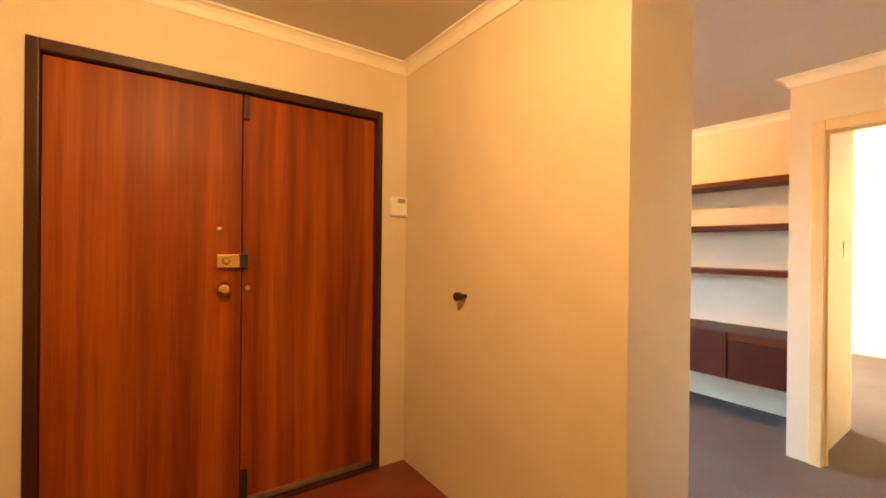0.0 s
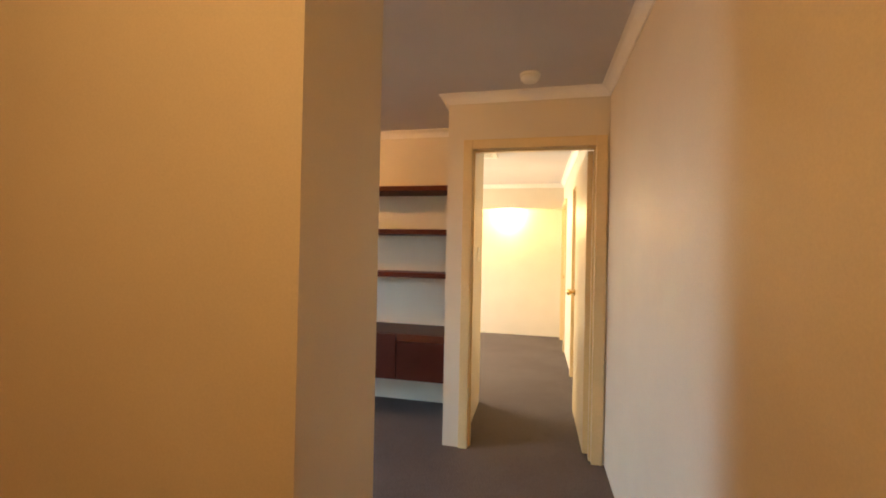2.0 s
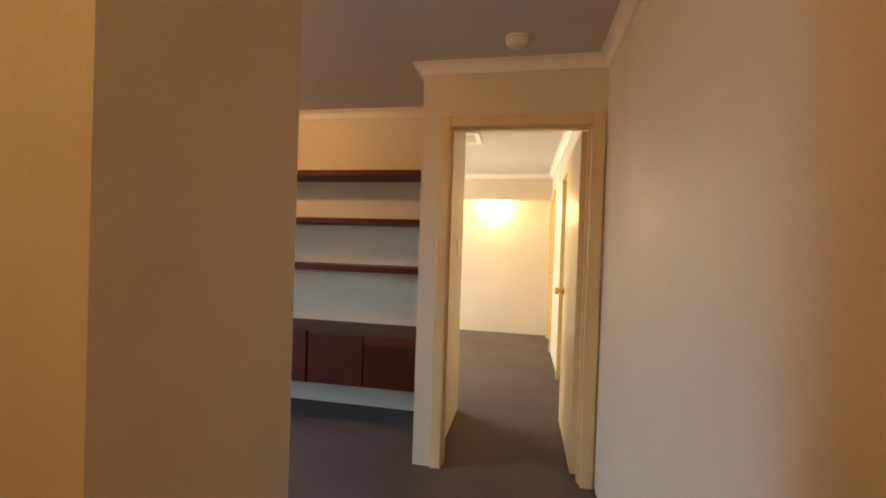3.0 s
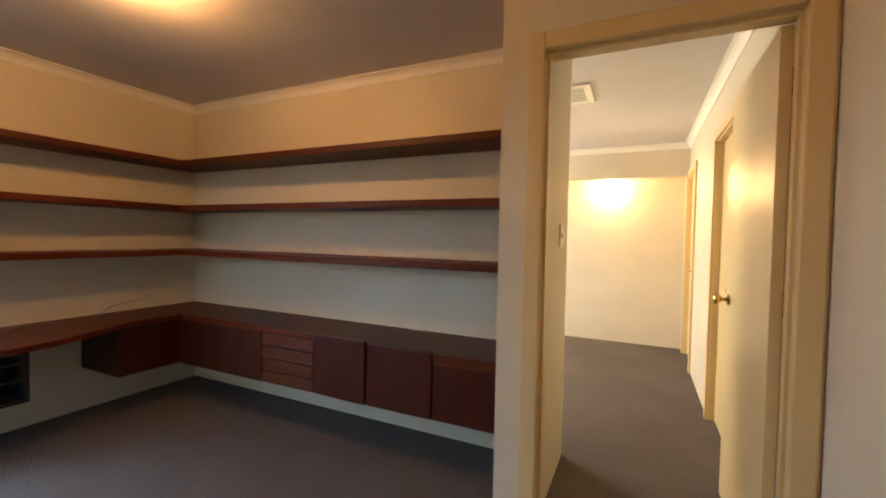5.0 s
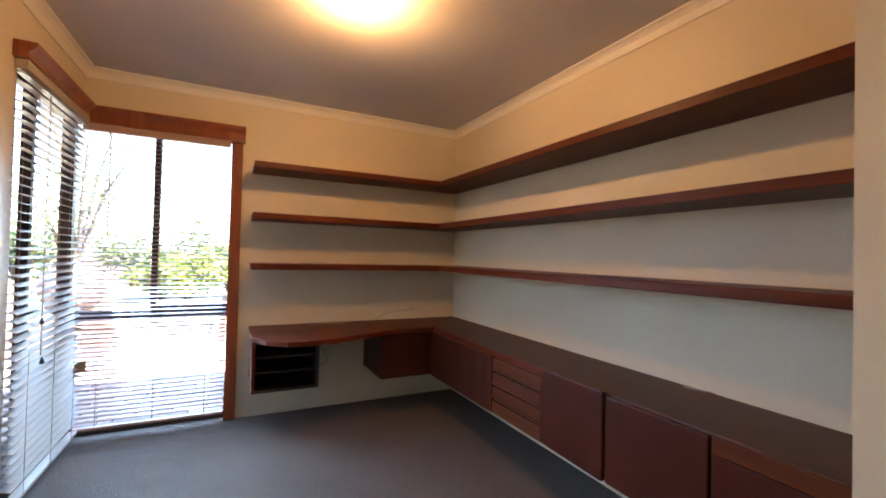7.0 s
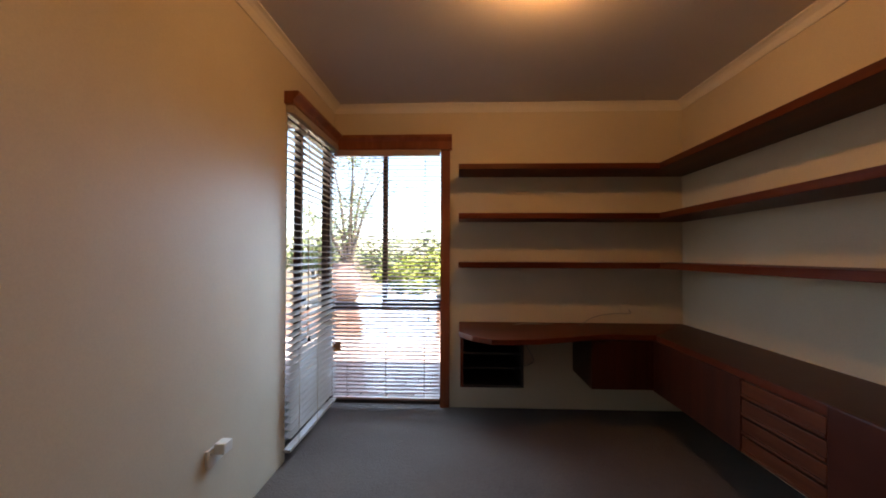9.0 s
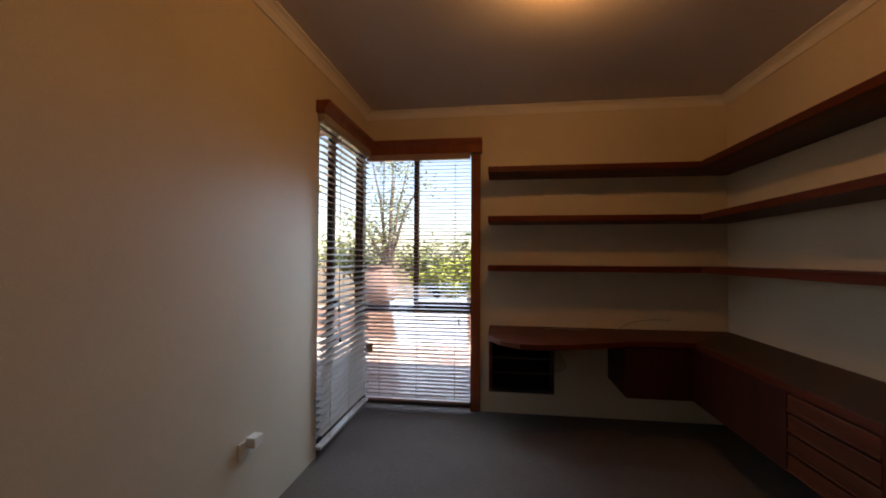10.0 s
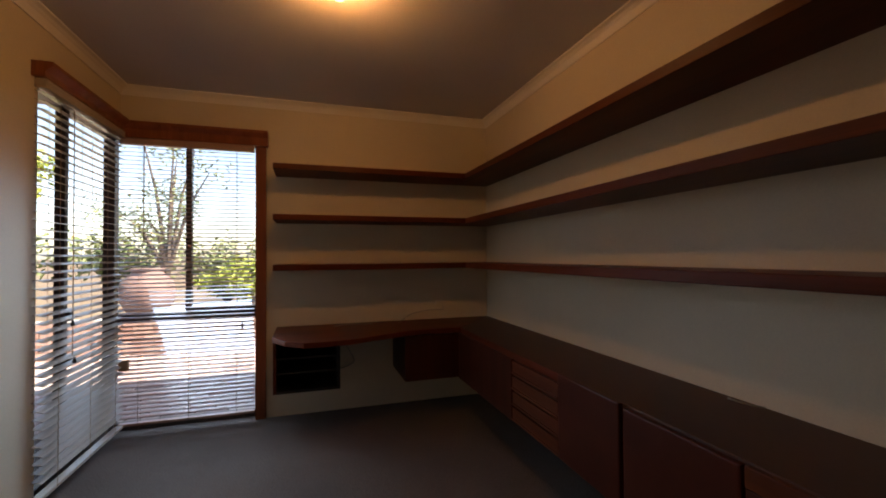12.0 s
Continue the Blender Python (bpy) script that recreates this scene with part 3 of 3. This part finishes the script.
def blind(along, a, b, face, mat, tilt, head, pitch, width):
    """A timber venetian blind: head rail, slats, ladder tapes, bottom rail and cords."""
    at = (face, (a + b) / 2, 0.05) if along == "y" else ((a + b) / 2, face, 0.05)
    bl = thing("venetian_blind", at, "lowered timber venetian blind with open slats", "blind", "study blinds")

    def put(name, u0, u1, d0, d1, z0, z1, m, bevel=0.0, label=""):
        q = (face + d0, face + d1, u0, u1, z0, z1) if along == "y" else (u0, u1, face + d0, face + d1, z0, z1)
        return part(name, boxes(q, bevel=bevel), m, bl, label)

    put("head_rail", a, b, 0.003, 0.05, head - 0.045, head, mat, 0.003)
    put("bottom_rail", a, b, 0.003, 0.048, 0.062, 0.08, mat, 0.004)
    first = None
    for k in range(int((head - 0.145) / pitch)):
        z = head - 0.065 - k * pitch
        if first is None:
            bm = bmesh.new()
            w = width / 2
            prof = [(-w, -0.0012), (0.0, 0.0008), (w, -0.0012), (w, 0.0014), (0.0, 0.0034), (-w, 0.0014)]
            ends = []
            for u in (a - at[1] if along == "y" else a - at[0], b - at[1] if along == "y" else b - at[0]):
                ring = []
                for d, h in prof:
                    dd, hh = d * math.cos(tilt) - h * math.sin(tilt), d * math.sin(tilt) + h * math.cos(tilt)
                    ring.append(bm.verts.new((dd, u, hh) if along == "y" else (u, dd, hh)))
                ends.append(ring)
            for i in range(6):
                bm.faces.new((ends[0][i], ends[0][(i + 1) % 6], ends[1][(i + 1) % 6], ends[1][i]))
            bm.faces.new(ends[0][::-1])
            bm.faces.new(ends[1])
            bmesh.ops.recalc_face_normals(bm, faces=bm.faces)
            first = bpy.data.meshes.new("slat")
            bm.to_mesh(first)
            bm.free()
            first.materials.append(mat)
        s = new("slat", first)
        s.parent = bl
        s.location = ((0.0265, 0, z - at[2]) if along == "y" else (0, 0.0265, z - at[2]))
    for f in (0.14, 0.5, 0.86):
        u = a + (b - a) * f
        for dd in (0.002, 0.051):
            q = [(face + dd, u, 2.0), (face + dd, u, 0.07)] if along == "y" else [(u, face + dd, 2.0), (u, face + dd, 0.07)]
            part("ladder_cord", tube(q, 0.0012, 4), CORD, bl)
    return bl


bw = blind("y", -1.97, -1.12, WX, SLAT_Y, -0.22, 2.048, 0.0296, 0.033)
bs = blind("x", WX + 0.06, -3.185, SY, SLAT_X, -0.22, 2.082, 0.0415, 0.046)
part("tilt_wand", tube([(WX + 0.058, -1.82, 2.0), (WX + 0.06, -1.82, 1.32)], 0.004), CORD, bw, "thin tilt wand")
part("lift_cord", tube([(-3.42, SY + 0.058, 2.0), (-3.42, SY + 0.058, 0.7)], 0.0025), CORD, bs)
for dz in (0.86, 0.66):
    part("cord_tassel", lathe([(0.004, 0.03), (0.011, 0.0), (0.006, -0.005)], (-3.42 + (dz - 0.8) * 0.1, SY + 0.06, dz), "z", 10), BLACK, bs, "dark cord tassel")
bk = thing("hold_down_block", (WX + 0.06, SY + 0.09, 0.48), "small square tan block at the blind corner", "block")
part("block", boxes((WX + 0.052, WX + 0.085, -1.955, -1.9, 0.45, 0.52), bevel=0.004), CORD, bk)

# ---- study: small things ----


def power_point(at, axis, label, paint=WHITE):
    x, y, z = at
    g = thing("power_point", at, label, "power point", "power points")
    if axis == "y":
        part("plate", boxes((x - 0.058, x + 0.058, y, y + 0.01, z - 0.036, z + 0.036), bevel=0.003), paint, g)
        for dx in (-0.03, 0.03):
            part("rocker", boxes((x + dx - 0.008, x + dx + 0.008, y + 0.01, y + 0.014, z + 0.012, z + 0.026), bevel=0.001), paint, g)
    else:
        part("plate", boxes((x, x + 0.01, y - 0.058, y + 0.058, z - 0.036, z + 0.036), bevel=0.003), paint, g)
        for dy in (-0.03, 0.03):
            part("rocker", boxes((x + 0.01, x + 0.014, y + dy - 0.008, y + dy + 0.008, z + 0.012, z + 0.026), bevel=0.001), paint, g)
    return g


g = power_point((-2.51, SY, 0.375), "y", "white double power point with an adaptor, low on the wall")
part("adaptor", boxes((-2.56, -2.495, SY + 0.01, SY + 0.055, 0.38, 0.425), bevel=0.005), WHITE, g, "white plug-in adaptor")
power_point((WX, 0.36, 0.8), "x", "cream painted power point just above the worktop", CREAM)


def cable(pts, label, r=0.003, mat=GREY_CABLE):
    """A limp cable through a few bends, smoothed."""
    out = []
    q = [Vector(p) for p in pts]
    for i in range(len(q) - 1):
        p0, p1, p2, p3 = q[max(i - 1, 0)], q[i], q[i + 1], q[min(i + 2, len(q) - 1)]
        for k in range(8):
            t = k / 8
            out.append(0.5 * ((2 * p1) + (p2 - p0) * t + (2 * p0 - 5 * p1 + 4 * p2 - p3) * t * t + (3 * p1 - p0 - 3 * p2 + p3) * t ** 3))
    out.append(q[-1])
    solid("cable", tube(out, r), mat, label, "cable", "thing")


Z = TOPZ + 0.003
cable([(-4.0, -0.05, Z), (-3.98, 0.05, 0.75), (-3.99, 0.2, 0.775), (-4.03, 0.33, 0.77), (-4.125, 0.36, 0.79)], "dark loop of cable standing on the worktop")
cable([(-4.0, -0.55, Z), (-3.96, -0.45, 0.7), (-3.99, -0.33, 0.69), (-4.05, -0.25, Z)], "thin grey cable lying on the worktop")
cable([(-4.13, -0.53, 0.64), (-4.0, -0.44, 0.5), (-4.02, -0.4, 0.4), (-4.07, -0.5, 0.34), (-4.135, -0.53, 0.33)], "grey cable hanging beside the open cubby")
cable([(-1.86, NY - 0.03, Z), (-1.84, NY - 0.06, 0.69), (-1.78, NY - 0.05, 0.69), (-1.75, NY - 0.01, Z)], "short grey cable end on the worktop")

# ---- garden outside the windows ----
solid("ground", boxes((-900, 900, -900, 900, -0.4, -0.13)), SOIL, "dry garden soil reaching the horizon", "ground")


def brick_field(name, x0, x1, y0, y1, top, depth, mat, label, cat, upright=False):
    """Bricks laid in running bond with open joints."""
    L, W, J = 0.23, 0.11, 0.01
    verts, faces = [], []
    rnd = random.Random(7)
    rows = int(((top - depth) if upright else (x1 - x0)) / ((0.086) if upright else (W + J)))
    for r in range(rows):
        y = y0 - (r % 2) * (L / 2)
        while y < y1:
            a, b = max(y, y0), min(y + L, y1)
            if b - a > 0.04:
                e = rnd.uniform(-0.003, 0.003)
                if upright:
                    q = (x0 + e, x1, a, b, depth + r * 0.086, depth + r * 0.086 + 0.076)
                else:
                    q = (x0 + r * (W + J), x0 + r * (W + J) + W, a, b, top - depth, top + e)
                k = len(verts)
                verts += [(q[i], q[2 + j], q[4 + l]) for i in (0, 1) for j in (0, 1) for l in (0, 1)]
                faces += [tuple(k + i for i in f) for f in ((0, 1, 3, 2), (4, 6, 7, 5), (0, 4, 5, 1), (2, 3, 7, 6), (0, 2, 6, 4), (1, 5, 7, 3))]
            y += L + J
    me = bpy.data.meshes.new(name)
    me.from_pydata(verts, [], faces)
    me.materials.append(mat)
    return tagged(new(name, me), label, cat, kind="stuff")


solid("terrace", boxes((-7.2, -4.22, -6.5, 1.5, -0.14, -0.065)), MORTAR, "sandy bed under the brick terrace", "pavement")
brick_field("paving_bricks", -7.18, -4.24, -6.4, 1.4, -0.03, 0.05, PAVER, "weathered red-brown terrace paving bricks", "paving")
solid("garden_bed", boxes((-14.5, -7.05, -9, 6, -0.2, 0.4)), SOIL, "raised garden bed of dry soil", "ground")
solid("retaining_wall", boxes((-7.24, -7.06, -9, 6, -0.14, 0.43)), MORTAR, "mortar core of the low garden wall", "wall")
brick_field("wall_bricks", -7.03, -7.05, -8.9, 5.9, 0.46, -0.1, BRICK, "low red brick garden retaining wall", "wall", True)

pt = thing("garden_pot", (-7.6, -2.92, 0.4), "round terracotta garden urn on the raised bed", "pot")
part("body", lathe([(0.16, 0.0), (0.24, 0.06), (0.32, 0.2), (0.345, 0.34), (0.31, 0.48), (0.22, 0.58), (0.19, 0.61), (0.2, 0.65), (0.22, 0.67)], (-7.6, -2.92, 0.4), "z"), TERRA, pt)


def plant(name, at, height, spread, count, leaf, mat, label, trunk=0.0, seed=1):
    """A trunk with limbs and an uneven crown of single leaves."""
    rnd = random.Random(seed)
    e = thing(name, at, label, "tree" if trunk else "shrub")
    base = Vector(at)
    centres = []
    limbs = bmesh.new()
    n = 9 if trunk else 7
    for k in range(n):
        a = 2 * math.pi * k / n + rnd.uniform(-0.4, 0.4)
        rr = spread * rnd.uniform(0.3, 0.9)
        zz = height * rnd.uniform(0.45, 0.95)
        tip = base + Vector((rr * math.cos(a), rr * math.sin(a), zz))
        start = base + Vector((0, 0, trunk * rnd.uniform(0.7, 1.0)))
        midp = (start + tip) / 2 + Vector((0, 0, 0.1 * height))
        r0 = 0.02 + 0.012 * height
        rings = []
        for i, (p, r) in enumerate(((start, r0), (midp, r0 * 0.55), (tip, r0 * 0.2))):
            rings.append([limbs.verts.new(p + Vector((r * math.cos(t * 1.257), r * math.sin(t * 1.257), 0))) for t in range(5)])
        for u, v in zip(rings, rings[1:]):
            for i in range(5):
                limbs.faces.new((u[i], u[(i + 1) % 5], v[(i + 1) % 5], v[i]))
        centres += [(tip, spread * rnd.uniform(0.3, 0.5)), (midp, spread * rnd.uniform(0.2, 0.35))]
    if trunk:
        r = 0.02 + 0.012 * height
        rings = [[limbs.verts.new(base + Vector((rr * math.cos(t * 0.785), rr * math.sin(t * 0.785), z))) for t in range(8)]
                 for rr, z in ((r * 1.3, -0.05), (r, 0.3 * trunk), (r * 0.8, trunk))]
        for u, v in zip(rings, rings[1:]):
            for i in range(8):
                limbs.faces.new((u[i], u[(i + 1) % 8], v[(i + 1) % 8], v[i]))
    part("trunk" if trunk else "stems", limbs, BARK, e)
    verts, faces = [], []
    for _ in range(count):
        c, r = rnd.choice(centres)
        d = Vector((rnd.gauss(0, 1), rnd.gauss(0, 1), rnd.gauss(0, 0.8))).normalized() * r * rnd.random() ** 0.5
        p = c + d
        u = Vector((rnd.gauss(0, 1), rnd.gauss(0, 1), rnd.gauss(0, 0.6))).normalized() * leaf * rnd.uniform(0.6, 1.3)
        w = u.cross(Vector((rnd.gauss(0, 1), rnd.gauss(0, 1), rnd.gauss(0, 1)))).normalized() * leaf * 0.35
        k = len(verts)
        verts += [tuple(p - u), tuple(p + w), tuple(p + u), tuple(p - w)]
        faces.append((k, k + 1, k + 2, k + 3))
    me = bpy.data.meshes.new("crown")
    me.from_pydata(verts, [], faces)
    me.materials.append(mat)
    cr = new("crown", me)
    cr.parent = e
    cr.matrix_parent_inverse = Matrix.Translation(-base)
    return e


bed = random.Random(3)
for k in range(8):
    x, y = bed.uniform(-9.2, -8.1), -2.15 + k * 0.6 + bed.uniform(-0.2, 0.2)
    plant("shrub", (x, y, 0.4), bed.uniform(0.6, 0.9), bed.uniform(0.5, 0.7), 1800, 0.06, LEAF_B, "bright lime-green garden shrub in the raised bed", 0.0, 20 + k)
for k, (x, y, h, s) in enumerate(((-8.9, -5.4, 2.5, 0.9), (-9.4, -7.0, 2.2, 0.9))):
    plant("shrub", (x, y, 0.4), h, s, 2200, 0.07, LEAF_B, "tall yellow-green garden shrub in the raised bed", 0.0, 33 + k)
for k, (x, y, h, s) in enumerate(((-16.5, -5.2, 5.4, 2.2), (-17.0, 3.4, 5.2, 2.3))):
    plant("tree", (x, y, -0.14), h, s, 1500, 0.085, LEAF_A, "open leafy garden tree beyond the terrace", 1.0, 40 + k)
far = random.Random(9)
for k in range(16):
    a = radians(118 + k * 10.5)
    r = far.uniform(16, 19)
    plant("tree", (-3 + r * math.cos(a), -1 + r * math.sin(a), -0.15), far.uniform(1.6, 2.6), far.uniform(1.6, 2.2), 1300, 0.15, LEAF_A, "low leafy tree at the garden's edge", 0.4, 70 + k)
